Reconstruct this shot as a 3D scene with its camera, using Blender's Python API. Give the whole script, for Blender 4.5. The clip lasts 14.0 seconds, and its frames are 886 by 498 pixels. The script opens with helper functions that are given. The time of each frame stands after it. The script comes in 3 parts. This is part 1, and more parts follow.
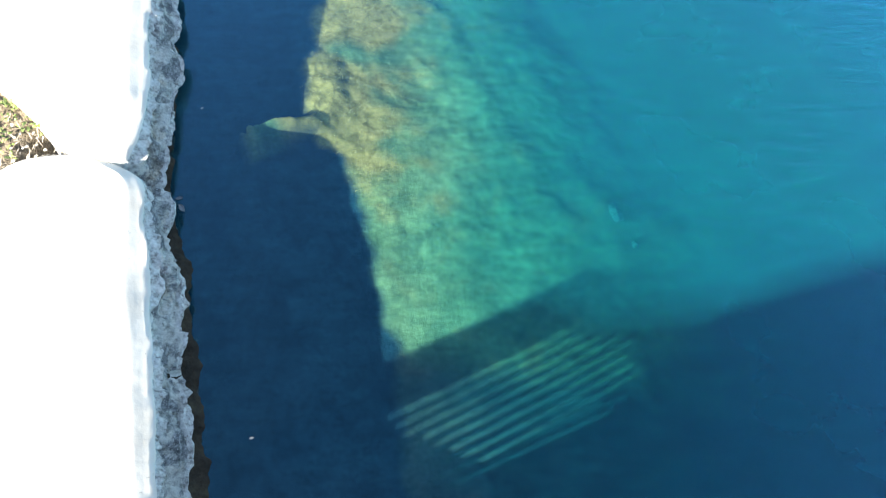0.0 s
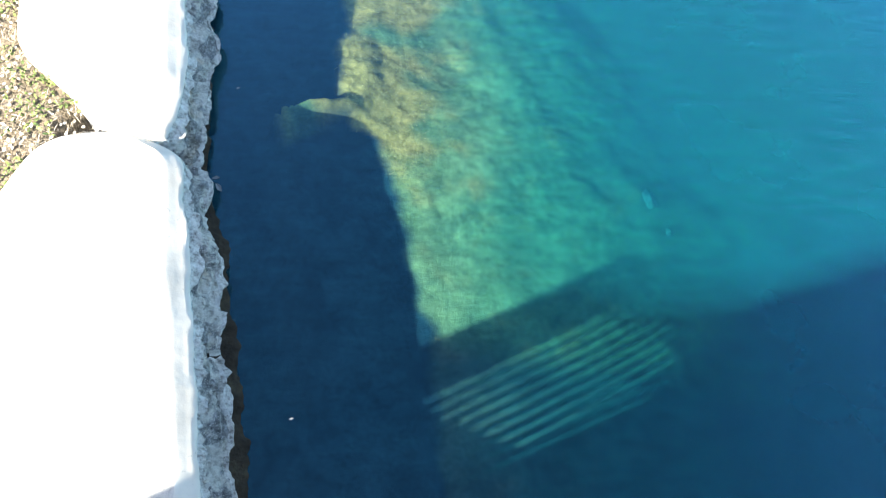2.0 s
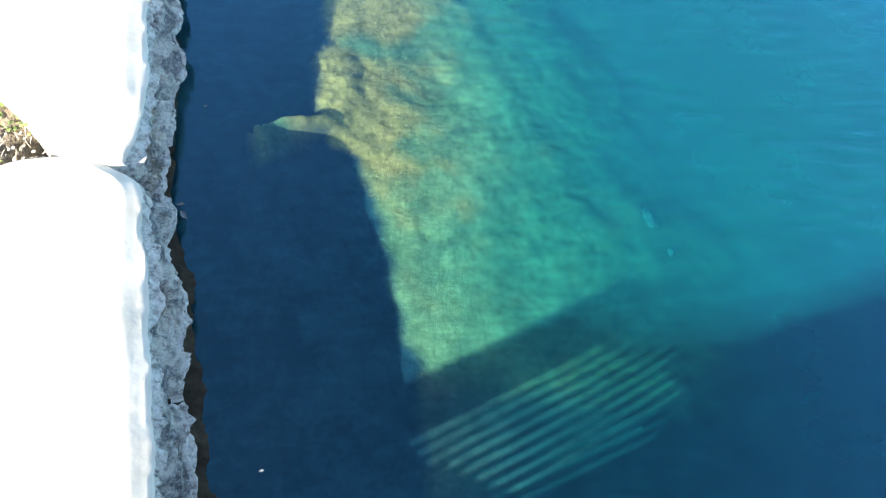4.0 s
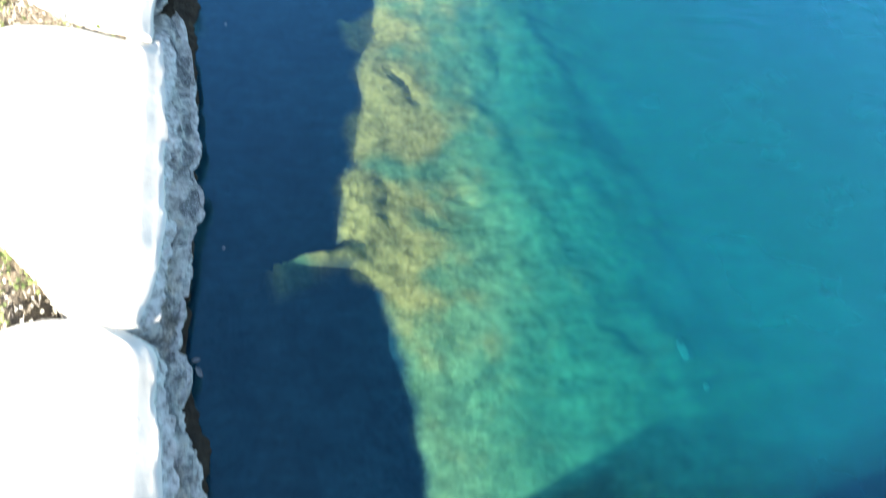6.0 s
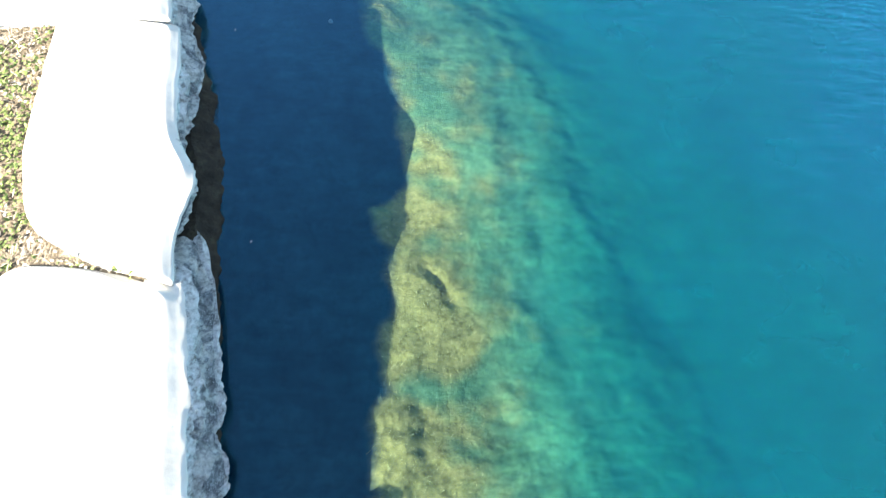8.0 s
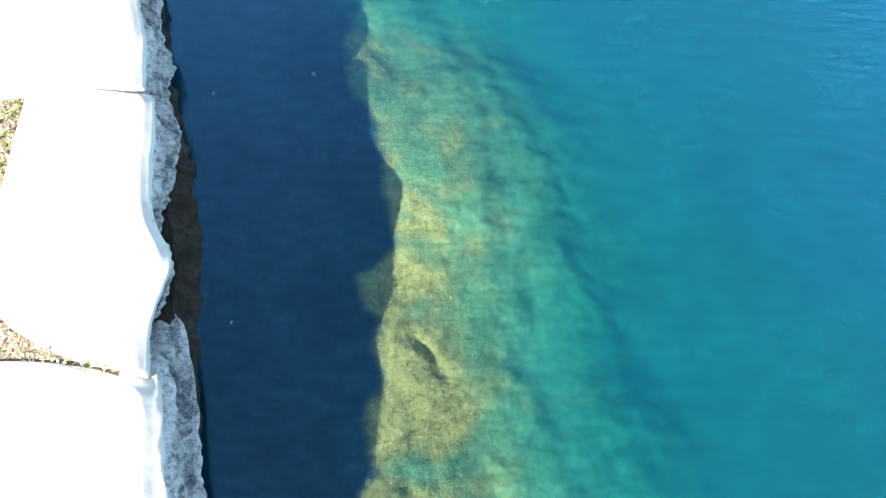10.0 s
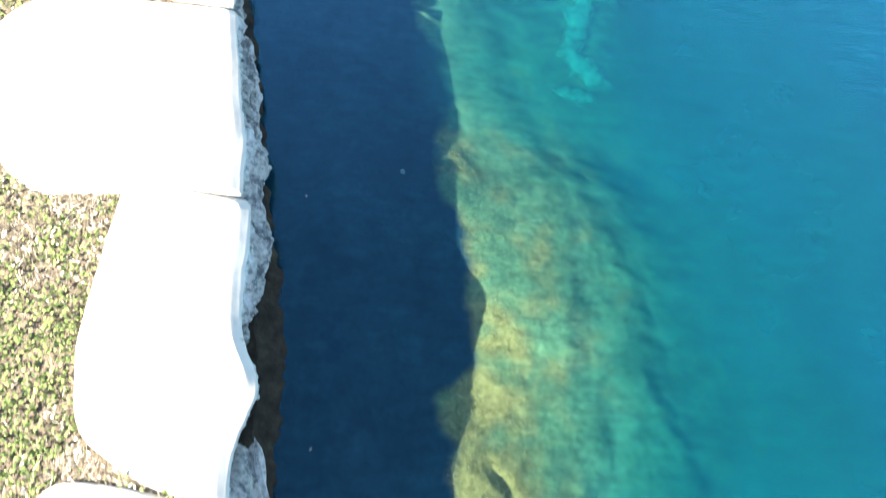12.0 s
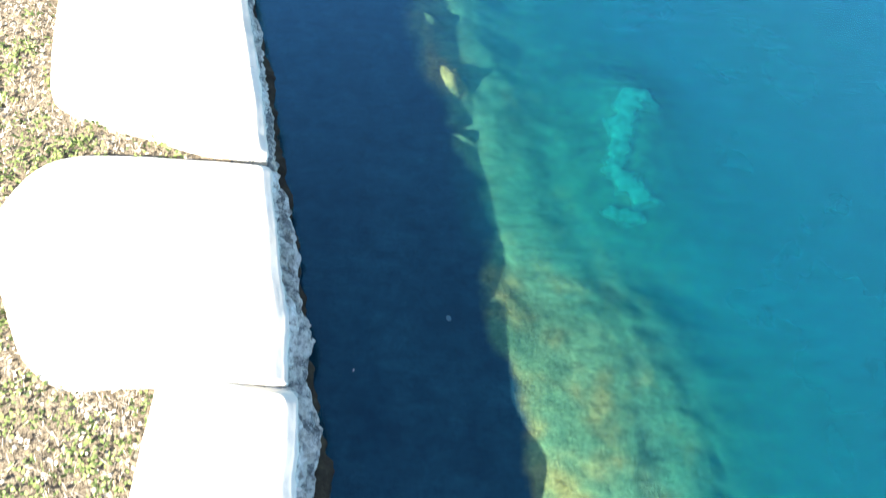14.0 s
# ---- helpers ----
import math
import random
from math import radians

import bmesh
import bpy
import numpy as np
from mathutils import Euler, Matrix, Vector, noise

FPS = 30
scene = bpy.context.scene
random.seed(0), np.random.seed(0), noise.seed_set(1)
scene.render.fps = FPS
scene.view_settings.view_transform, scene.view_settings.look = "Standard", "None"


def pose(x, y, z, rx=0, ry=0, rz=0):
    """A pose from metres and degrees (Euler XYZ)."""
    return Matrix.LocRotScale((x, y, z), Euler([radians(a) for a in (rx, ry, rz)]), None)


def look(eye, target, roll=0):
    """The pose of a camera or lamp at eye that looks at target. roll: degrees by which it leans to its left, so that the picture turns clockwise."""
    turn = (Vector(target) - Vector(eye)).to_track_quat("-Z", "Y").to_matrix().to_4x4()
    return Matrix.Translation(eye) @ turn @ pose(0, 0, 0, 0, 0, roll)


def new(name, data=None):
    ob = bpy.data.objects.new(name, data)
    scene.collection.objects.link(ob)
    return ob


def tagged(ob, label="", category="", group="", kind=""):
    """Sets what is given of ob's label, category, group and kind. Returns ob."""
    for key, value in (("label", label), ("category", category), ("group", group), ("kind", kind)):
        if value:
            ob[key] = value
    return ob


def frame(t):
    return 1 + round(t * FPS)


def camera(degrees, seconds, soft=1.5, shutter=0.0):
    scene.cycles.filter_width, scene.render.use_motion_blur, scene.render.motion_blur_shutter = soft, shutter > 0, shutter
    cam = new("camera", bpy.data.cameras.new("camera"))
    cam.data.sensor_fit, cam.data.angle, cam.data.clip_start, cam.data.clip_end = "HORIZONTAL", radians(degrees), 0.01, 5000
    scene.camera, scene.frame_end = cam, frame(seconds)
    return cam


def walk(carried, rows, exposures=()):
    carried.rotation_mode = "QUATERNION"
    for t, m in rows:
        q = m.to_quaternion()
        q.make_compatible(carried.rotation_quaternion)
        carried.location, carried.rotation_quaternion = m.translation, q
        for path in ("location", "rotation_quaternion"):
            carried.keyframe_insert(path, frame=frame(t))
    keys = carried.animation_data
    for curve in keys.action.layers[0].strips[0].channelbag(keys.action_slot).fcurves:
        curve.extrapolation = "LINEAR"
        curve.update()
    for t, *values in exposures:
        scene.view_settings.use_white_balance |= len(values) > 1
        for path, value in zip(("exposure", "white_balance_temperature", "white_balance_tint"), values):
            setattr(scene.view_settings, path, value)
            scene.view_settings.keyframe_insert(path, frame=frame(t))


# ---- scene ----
cam = camera(67.2, 14.0, soft=1.1, shutter=0.5)
PATH = [
    (0, (-0.000, 0.000, 3.600), (0.061, 0.678, 1.719), 5.51),
    (0.5, (-0.027, -0.031, 3.532), (0.035, 0.641, 1.649), 5.55),
    (1, (-0.133, -0.021, 3.571), (-0.073, 0.661, 1.692), 5.59),
    (1.5, (-0.188, -0.041, 3.578), (-0.134, 0.636, 1.697), 5.79),
    (2, (-0.207, -0.069, 3.525), (-0.153, 0.602, 1.642), 5.58),
    (2.5, (-0.183, -0.047, 3.451), (-0.133, 0.621, 1.566), 5.63),
    (3, (-0.126, 0.056, 3.373), (-0.071, 0.732, 1.491), 5.52),
    (5.5, (-0.171, 0.439, 3.267), (-0.111, 1.139, 1.395), 4.99),
    (6, (-0.286, 0.914, 3.361), (-0.232, 1.638, 1.497), 5.30),
    (6.5, (-0.407, 1.464, 3.435), (-0.369, 2.219, 1.584), 5.82),
    (7, (-0.529, 1.839, 3.515), (-0.466, 2.562, 1.651), 5.75),
    (7.5, (-0.566, 2.117, 3.526), (-0.524, 2.819, 1.654), 5.21),
    (8, (-0.527, 2.367, 3.561), (-0.489, 3.049, 1.682), 5.03),
    (8.5, (-0.451, 2.594, 3.524), (-0.419, 3.248, 1.634), 4.55),
    (11, (-0.531, 3.036, 3.631), (-0.488, 3.713, 1.749), 4.41),
    (11.5, (-0.811, 3.221, 3.622), (-0.797, 3.916, 1.747), 4.17),
    (12, (-0.929, 3.477, 3.640), (-0.951, 4.184, 1.770), 4.61),
    (12.5, (-1.143, 3.969, 3.593), (-1.145, 4.697, 1.730), 3.80),
    (13, (-1.251, 4.257, 3.645), (-1.263, 4.994, 1.786), 3.74),
    (13.5, (-1.286, 4.176, 3.661), (-1.300, 4.914, 1.802), 3.85),
    (14, (-1.359, 4.376, 3.653), (-1.371, 5.124, 1.798), 3.64),
]
walk(cam, [(t, look(eye, target, roll)) for t, eye, target, roll in PATH])

# ---- light ----
SUN_WAY = Vector((1.243, 0.903, -0.869)).normalized()
scene.view_settings.exposure = 2.42
scene.cycles.transparent_max_bounces = 32
world = bpy.data.worlds.new("world")
scene.world = world
world.use_nodes = True
wn = world.node_tree
sky = wn.nodes.new("ShaderNodeTexSky")
sky.sky_type, sky.sun_disc = "NISHITA", False
sky.ozone_density, sky.dust_density = 1.5, 1.2
sky.sun_elevation = math.asin(-SUN_WAY.z)
sky.sun_rotation = math.atan2(-SUN_WAY.x, -SUN_WAY.y)
wn.links.new(sky.outputs[0], wn.nodes["Background"].inputs[0])
wn.nodes["Background"].inputs[1].default_value = 0.068
sun = new("sun", bpy.data.lights.new("sun", "SUN"))
sun.data.energy, sun.data.angle, sun.data.color = 5.0, radians(0.5), (1.0, 0.95, 0.86)
sun.matrix_world = look((-6, -6, 8), Vector((-6, -6, 8)) + SUN_WAY)

# ---- the frame of the sea wall: s along it, u out over the water ----
# axes stretched, and UP leaned, to fit the camera's view
ALONG = Vector((-0.188, 1.180, 0.0))
OUT = Vector((1.249, 0.196, 0.0))
UP = Vector((-0.054, 0.311, 0.869))
CORNER = Vector((-1.639, 1.832, 0.0))


def at_wall(s, u, z):
    return CORNER + ALONG * s + OUT * u + UP * z


def fbm(x, y, z, octaves=4):
    return noise.fractal(Vector((x, y, z)), 1.0, 2.0, octaves)


def ease(a, b, x):
    t = min(max((x - a) / (b - a), 0.0), 1.0)
    return t * t * (3 - 2 * t)


# ---- materials ----
class Mat:
    """A small helper round a node material."""

    def __init__(self, name):
        self.m = bpy.data.materials.new(name)
        self.m.use_nodes = True
        self.t = self.m.node_tree
        self.bsdf = self.t.nodes["Principled BSDF"]
        self.out = self.t.nodes["Material Output"]

    def node(self, kind, **values):
        n = self.t.nodes.new("ShaderNode" + kind)
        for key, value in values.items():
            if key in n.inputs:
                n.inputs[key].default_value = value
        return n

    def link(self, a, b):
        self.t.links.new(a, b)

    def coords(self):
        return self.node("NewGeometry").outputs["Position"]

    def noise(self, scale, detail=4.0, rough=0.55, where=None, distortion=0.0):
        n = self.node("TexNoise", Scale=scale, Detail=detail, Roughness=rough, Distortion=distortion)
        self.link(where or self.coords(), n.inputs["Vector"])
        return n.outputs["Fac"]

    def ramp(self, fac, stops, soft=False):
        r = self.t.nodes.new("ShaderNodeValToRGB")
        if soft:
            r.color_ramp.interpolation = "EASE"
        while len(r.color_ramp.elements) < len(stops):
            r.color_ramp.elements.new(0.5)
        for e, (p, c) in zip(r.color_ramp.elements, stops):
            e.position, e.color = p, (*c, 1.0)
        self.link(fac, r.inputs[0])
        return r.outputs[0]

    def mix(self, fac, a, b, blend="MIX"):
        n = self.t.nodes.new("ShaderNodeMix")
        n.data_type, n.blend_type = "RGBA", blend
        for sock, v in ((n.inputs[0], fac), (n.inputs[6], a), (n.inputs[7], b)):
            if isinstance(v, (int, float)):
                sock.default_value = v
            elif isinstance(v, tuple):
                sock.default_value = (*v, 1.0)
            else:
                self.link(v, sock)
        return n.outputs[2]

    def bump(self, height, strength, distance):
        b = self.node("Bump", Strength=strength, Distance=distance)
        self.link(height, b.inputs["Height"])
        return b.outputs[0]

    def use(self, color=None, rough=0.8, normal=None, spec=0.3):
        b = self.bsdf
        if isinstance(color, tuple):
            b.inputs["Base Color"].default_value = (*color, 1.0)
        elif color is not None:
            self.link(color, b.inputs["Base Color"])
        if isinstance(rough, (int, float)):
            b.inputs["Roughness"].default_value = rough
        else:
            self.link(rough, b.inputs["Roughness"])
        b.inputs["Specular IOR Level"].default_value = spec
        if normal is not None:
            self.link(normal, b.inputs["Normal"])
        return self.m


def limestone():
    """Pale tops of the blocks."""
    m = Mat("limestone")
    c = m.ramp(m.noise(2.2, 5), [(0.3, (0.64, 0.60, 0.52)), (0.55, (0.78, 0.73, 0.64)), (0.75, (0.71, 0.68, 0.61))])
    pits = m.ramp(m.noise(13, 6, 0.7, distortion=0.6), [(0.30, (0.45, 0.43, 0.40)), (0.40, (1, 1, 1))])
    c = m.mix(0.5, c, pits, "MULTIPLY")
    c = m.mix(0.25, c, m.ramp(m.noise(38, 5, 0.65), [(0.3, (0.45, 0.44, 0.42)), (0.65, (1, 1, 1))]), "MULTIPLY")
    streaks = m.ramp(m.noise(17, 7, 0.72, distortion=0.9), [(0.36, (0.50, 0.49, 0.47)), (0.47, (1, 1, 1))])
    c = m.mix(0.45, c, streaks, "MULTIPLY")
    h = m.mix(0.5, m.noise(20, 8, 0.7), m.noise(90, 4, 0.7))
    return m.use(c, 0.9, m.bump(h, 0.3, 0.025), 0.2)


def broken_face():
    """The broken front of a block: blue-grey stone in smooth patches, cream crust between them, dark pits and seams."""
    m = Mat("broken_limestone")
    grain = m.ramp(m.noise(48, 8, 0.8), [(0.36, (0.11, 0.115, 0.12)), (0.50, (0.27, 0.275, 0.275)), (0.64, (0.54, 0.545, 0.53))])
    crust = m.ramp(m.noise(30, 8, 0.8), [(0.36, (0.40, 0.385, 0.33)), (0.48, (0.70, 0.68, 0.61)), (0.64, (0.84, 0.82, 0.76))])
    patches = m.ramp(m.noise(6.5, 8, 0.68, distortion=0.3), [(0.47, (0, 0, 0)), (0.54, (1, 1, 1))])
    c = m.mix(patches, grain, crust)
    c = m.mix(0.7, c, m.ramp(m.noise(15, 6, 0.7, distortion=0.5), [(0.36, (0.34, 0.35, 0.36)), (0.52, (1, 1, 1))]), "MULTIPLY")
    specks = m.ramp(m.noise(130, 2, 0.5), [(0.62, (0, 0, 0)), (0.68, (1, 1, 1))])
    c = m.mix(specks, c, (0.64, 0.63, 0.60))
    pits = m.ramp(m.noise(27, 7, 0.75, distortion=0.8), [(0.31, (0.10, 0.085, 0.07)), (0.38, (1, 1, 1))])
    c = m.mix(0.9, c, pits, "MULTIPLY")
    tan = m.ramp(m.noise(3.7, 4, 0.6), [(0.58, (1, 1, 1)), (0.68, (1.0, 0.84, 0.66))])
    c = m.mix(0.7, c, tan, "MULTIPLY")
    h = m.mix(0.5, m.noise(24, 8, 0.75), m.noise(90, 5, 0.7))
    return m.use(c, 0.9, m.bump(h, 1.0, 0.04), 0.2)


def worn_edge():
    """The smooth weathered front edge of a block, cream, with a few dark scratches."""
    m = Mat("worn_edge")
    c = m.ramp(m.noise(4.0, 5, 0.6), [(0.32, (0.67, 0.62, 0.52)), (0.65, (0.82, 0.77, 0.66))])
    scratches = m.ramp(m.noise(21, 7, 0.7, distortion=0.9), [(0.30, (0.45, 0.43, 0.39)), (0.37, (1, 1, 1))])
    c = m.mix(0.8, c, scratches, "MULTIPLY")
    return m.use(c, 0.9, m.bump(m.noise(34, 5), 0.12, 0.01), 0.2)


def worn_rim():
    """The thin pale bed along the foot of the broken front."""
    m = Mat("worn_rim")
    c = m.ramp(m.noise(30, 6, 0.7), [(0.36, (0.24, 0.23, 0.21)), (0.48, (0.56, 0.55, 0.50)), (0.62, (0.76, 0.75, 0.70))])
    return m.use(c, 0.9, m.bump(m.noise(40, 6, 0.7), 0.7, 0.03), 0.2)


def wet_rock():
    m = Mat("wet_rock")
    c = m.ramp(m.noise(9, 6, 0.65), [(0.3, (0.014, 0.011, 0.008)), (0.55, (0.045, 0.036, 0.024)), (0.75, (0.085, 0.075, 0.045))])
    return m.use(c, 0.75, m.bump(m.noise(30, 6), 0.7, 0.03), 0.2)


def bed_material():
    """Dark blue by the wall, standing in for the shaded water; out in the open a turf of yellow and green algae."""
    m = Mat("algae_bed")
    cover = m.node("Attribute")
    cover.attribute_name = "algae"
    # shade of the water by the wall, put into the bed's colour
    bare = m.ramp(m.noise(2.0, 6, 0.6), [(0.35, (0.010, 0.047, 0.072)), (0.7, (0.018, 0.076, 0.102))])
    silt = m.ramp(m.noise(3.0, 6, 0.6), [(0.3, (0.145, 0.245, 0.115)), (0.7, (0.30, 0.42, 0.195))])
    turf = m.ramp(m.noise(16, 8, 0.75, distortion=0.5), [(0.30, (0.28, 0.18, 0.055)), (0.48, (0.50, 0.335, 0.105)), (0.68, (0.70, 0.455, 0.155))])
    growth = m.node("Attribute")
    growth.attribute_name = "turf"
    patch = growth.outputs["Fac"]
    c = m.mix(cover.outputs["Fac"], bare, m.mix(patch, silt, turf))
    # dark blue blotches by noise, apart from the relief
    dark_mottle = m.ramp(m.noise(4.2, 6, 0.62, distortion=0.7), [(0.36, (0.16, 0.36, 0.50)), (0.54, (1, 1, 1))])
    c = m.mix(m.ramp(patch, [(0.0, (0.45, 0.45, 0.45)), (0.7, (0.30, 0.30, 0.30))]), c, dark_mottle, "MULTIPLY")
    rich = m.ramp(patch, [(0.0, (0.34, 0.34, 0.34)), (0.7, (0.28, 0.28, 0.28))])
    tufts = m.ramp(m.noise(16, 6, 0.7, distortion=1.2), [(0.36, (0.38, 0.44, 0.46)), (0.54, (1, 1, 1)), (0.70, (1.25, 1.2, 1.05))])
    c = m.mix(rich, c, tufts, "MULTIPLY")
    fine = m.ramp(m.noise(48, 6, 0.75), [(0.34, (0.45, 0.48, 0.48)), (0.62, (1, 1, 1))])
    c = m.mix(rich, c, fine, "MULTIPLY")
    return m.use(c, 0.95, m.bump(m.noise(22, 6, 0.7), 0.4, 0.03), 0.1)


def water_surface():
    m = Mat("water")
    pos = m.coords()
    stretch = m.node("Mapping")
    stretch.inputs["Scale"].default_value = (0.26, 1.0, 1.0)
    m.link(pos, stretch.inputs["Vector"])
    ripples = m.mix(0.35, m.noise(17.0, 1, 0.4, stretch.outputs[0]), m.noise(41.0, 2, 0.5, stretch.outputs[0]))
    area = m.ramp(m.noise(0.5, 2), [(0.30, (0.45, 0.45, 0.45)), (0.65, (1, 1, 1))], True)
    where = m.node("SeparateXYZ")
    m.link(pos, where.inputs[0])
    open_water = m.node("MapRange")
    open_water.interpolation_type = "SMOOTHSTEP"
    open_water.inputs["From Min"].default_value = -1.0
    open_water.inputs["From Max"].default_value = 2.6
    open_water.inputs["To Min"].default_value = 0.45
    m.link(where.outputs["X"], open_water.inputs["Value"])
    area = m.mix(1.0, area, open_water.outputs[0], "MULTIPLY")
    bump = m.node("Bump", Distance=0.024)
    calm = m.node("Math")
    calm.operation = "MULTIPLY"
    calm.inputs[1].default_value = 0.48
    m.link(area, calm.inputs[0])
    m.link(calm.outputs[0], bump.inputs["Strength"])
    m.link(ripples, bump.inputs["Height"])
    n = bump.outputs[0]
    clear = m.node("BsdfTransparent")
    # caustic streaks put into the clear tint by ripple height: brighter crests, darker troughs
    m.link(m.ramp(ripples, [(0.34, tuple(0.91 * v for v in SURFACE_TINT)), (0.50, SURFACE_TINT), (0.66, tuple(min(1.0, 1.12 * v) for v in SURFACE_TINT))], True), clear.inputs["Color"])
    gloss = m.node("BsdfGlossy", Roughness=0.18)
    gloss.inputs["Color"].default_value = (0.28, 0.73, 1.0, 1)
    m.link(n, gloss.inputs["Normal"])
    facing = m.node("LayerWeight", Blend=0.5)
    m.link(n, facing.inputs["Normal"])
    steep = m.node("Math")
    steep.operation = "POWER"
    steep.inputs[1].default_value = 1.3
    m.link(facing.outputs["Facing"], steep.inputs[0])
    fres = m.node("MapRange")
    fres.inputs["To Min"].default_value = 0.068
    m.link(steep.outputs[0], fres.inputs["Value"])
    both = m.node("MixShader")
    m.link(fres.outputs[0], both.inputs[0])
    m.link(clear.outputs[0], both.inputs[1])
    m.link(gloss.outputs[0], both.inputs[2])
    m.link(both.outputs[0], m.out.inputs["Surface"])
    return m.m


def water_body(density, green, blue):
    """A sheet of cloudy water: it lets most light through, tinted, and scatters the rest."""
    m = Mat("cloudy_water")
    clear = m.node("BsdfTransparent")
    murk = m.node("Attribute")
    murk.attribute_name = "murk"
    m.link(m.mix(murk.outputs["Fac"], (1.0, 1.0, 1.0), WATER_TINT), clear.inputs["Color"])
    scatter = m.node("BsdfDiffuse")
    m.link(m.ramp(m.noise(0.45, 3, 0.5), [(0.35, green), (0.65, blue)]), scatter.inputs["Color"])
    both = m.node("MixShader")
    dense = m.node("MapRange")
    m.link(m.noise(1.1, 6, 0.6), dense.inputs["Value"])
    dense.inputs["From Min"].default_value = 0.25
    dense.inputs["From Max"].default_value = 0.75
    dense.inputs["To Min"].default_value = density * 0.65
    dense.inputs["To Max"].default_value = density * 1.35
    fade = m.node("Math")
    fade.operation = "MULTIPLY"
    m.link(dense.outputs[0], fade.inputs[0])
    m.link(murk.outputs["Fac"], fade.inputs[1])
    m.link(fade.outputs[0], both.inputs[0])
    m.link(clear.outputs[0], both.inputs[1])
    m.link(scatter.outputs[0], both.inputs[2])
    m.link(both.outputs[0], m.out.inputs["Surface"])
    return m.m


def soil():
    m = Mat("soil")
    c = m.ramp(m.noise(18, 6, 0.7), [(0.3, (0.12, 0.095, 0.062)), (0.7, (0.29, 0.235, 0.165))])
    return m.use(c, 0.95, m.bump(m.noise(40, 5), 0.8, 0.03), 0.1)


def leaf_material(name, dark, light):
    m = Mat(name)
    g = m.node("NewGeometry")
    c = m.ramp(g.outputs["Random Per Island"], [(0.0, dark), (0.6, light), (1.0, tuple(min(1, v * 1.5) for v in light))])
    return m.use(c, 0.7, None, 0.25)


def plain(name, color, rough=0.7, scale=20, amount=0.3):
    m = Mat(name)
    c = m.mix(amount, color, m.ramp(m.noise(scale, 5, 0.65), [(0.3, (0.4, 0.4, 0.4)), (0.7, (1, 1, 1))]), "MULTIPLY")
    return m.use(c, rough, m.bump(m.noise(scale * 2, 4), 0.3, 0.01), 0.2)


def mottled(name):
    """Pale sunken sheet; its green tone and thinning edges stand in for the water's haze."""
    m = Mat(name)
    c = m.ramp(m.noise(13, 5, 0.65), [(0.36, (0.10, 0.34, 0.20)), (0.50, (0.19, 0.54, 0.32)), (0.62, (0.30, 0.70, 0.42))])
    m.use(c, 0.7, m.bump(m.noise(30, 4), 0.4, 0.01), 0.2)
    # edges fade out by alpha, as if blurred by the water
    hold = m.node("Attribute")
    hold.attribute_name = "hold"
    rag = m.node("Math")
    rag.operation = "ADD"
    m.link(hold.outputs["Fac"], rag.inputs[0])
    m.link(m.noise(9, 6, 0.65), rag.inputs[1])
    solid = m.node("MapRange")
    solid.interpolation_type = "SMOOTHSTEP"
    solid.inputs["From Min"].default_value = 0.70
    solid.inputs["From Max"].default_value = 1.62
    m.link(rag.outputs[0], solid.inputs["Value"])
    m.link(solid.outputs[0], m.bsdf.inputs["Alpha"])
    return m.m


SURFACE_TINT, WATER_TINT = (0.66, 0.885, 0.94), (0.66, 0.97, 0.985)
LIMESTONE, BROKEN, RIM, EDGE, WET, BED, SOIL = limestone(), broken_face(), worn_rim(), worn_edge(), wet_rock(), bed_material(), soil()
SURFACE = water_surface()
GREEN = leaf_material("green_leaves", (0.05, 0.075, 0.02), (0.23, 0.29, 0.085))
STRAW = leaf_material("dry_stalks", (0.26, 0.215, 0.15), (0.56, 0.48, 0.37))
PALE = mottled("pale_sheet")
SUNK = plain("sunken_rock", (0.13, 0.22, 0.18), 0.8, 14, 0.6)
PALE_LEAF = leaf_material("pale_leaves", (0.40, 0.36, 0.26), (0.62, 0.60, 0.50))
ALGAE = leaf_material("thread_algae", (0.33, 0.235, 0.08), (0.64, 0.45, 0.175))
FLOTSAM = plain("dead_leaf", (0.34, 0.36, 0.36), 0.7, 60)
WOOD = plain("grey_timber", (0.22, 0.20, 0.17), 0.8, 15)


# ---- mesh helpers ----
def mesh_object(name, verts, faces, material, smooth=True):
    me = bpy.data.meshes.new(name)
    me.from_pydata([tuple(v) for v in verts], [], faces)
    me.materials.append(material)
    if smooth:
        me.polygons.foreach_set("use_smooth", [True] * len(me.polygons))
    me.update()
    return new(name, me)


def part(name, bm, material, parent, label=""):
    me = bpy.data.meshes.new(name)
    bmesh.ops.recalc_face_normals(bm, faces=bm.faces)
    bm.to_mesh(me)
    bm.free()
    me.materials.append(material)
    ob = new(name, me)
    ob.parent = parent
    return tagged(ob, label)


def grid_object(name, xs, ys, place, material):
    verts = [place(x, y) for y in ys for x in xs]
    w = len(xs)
    faces = [(j * w + i, j * w + i + 1, (j + 1) * w + i + 1, (j + 1) * w + i) for j in range(len(ys) - 1) for i in range(w - 1)]
    return mesh_object(name, verts, faces, material)


def steps(*spans):
    """Positions from spans of (start, end, step), each joined to the next."""
    out = []
    for a, b, d in spans:
        n = max(1, round((b - a) / d))
        out += [a + (b - a) * k / n for k in range(n)]
    return out + [spans[-1][1]]


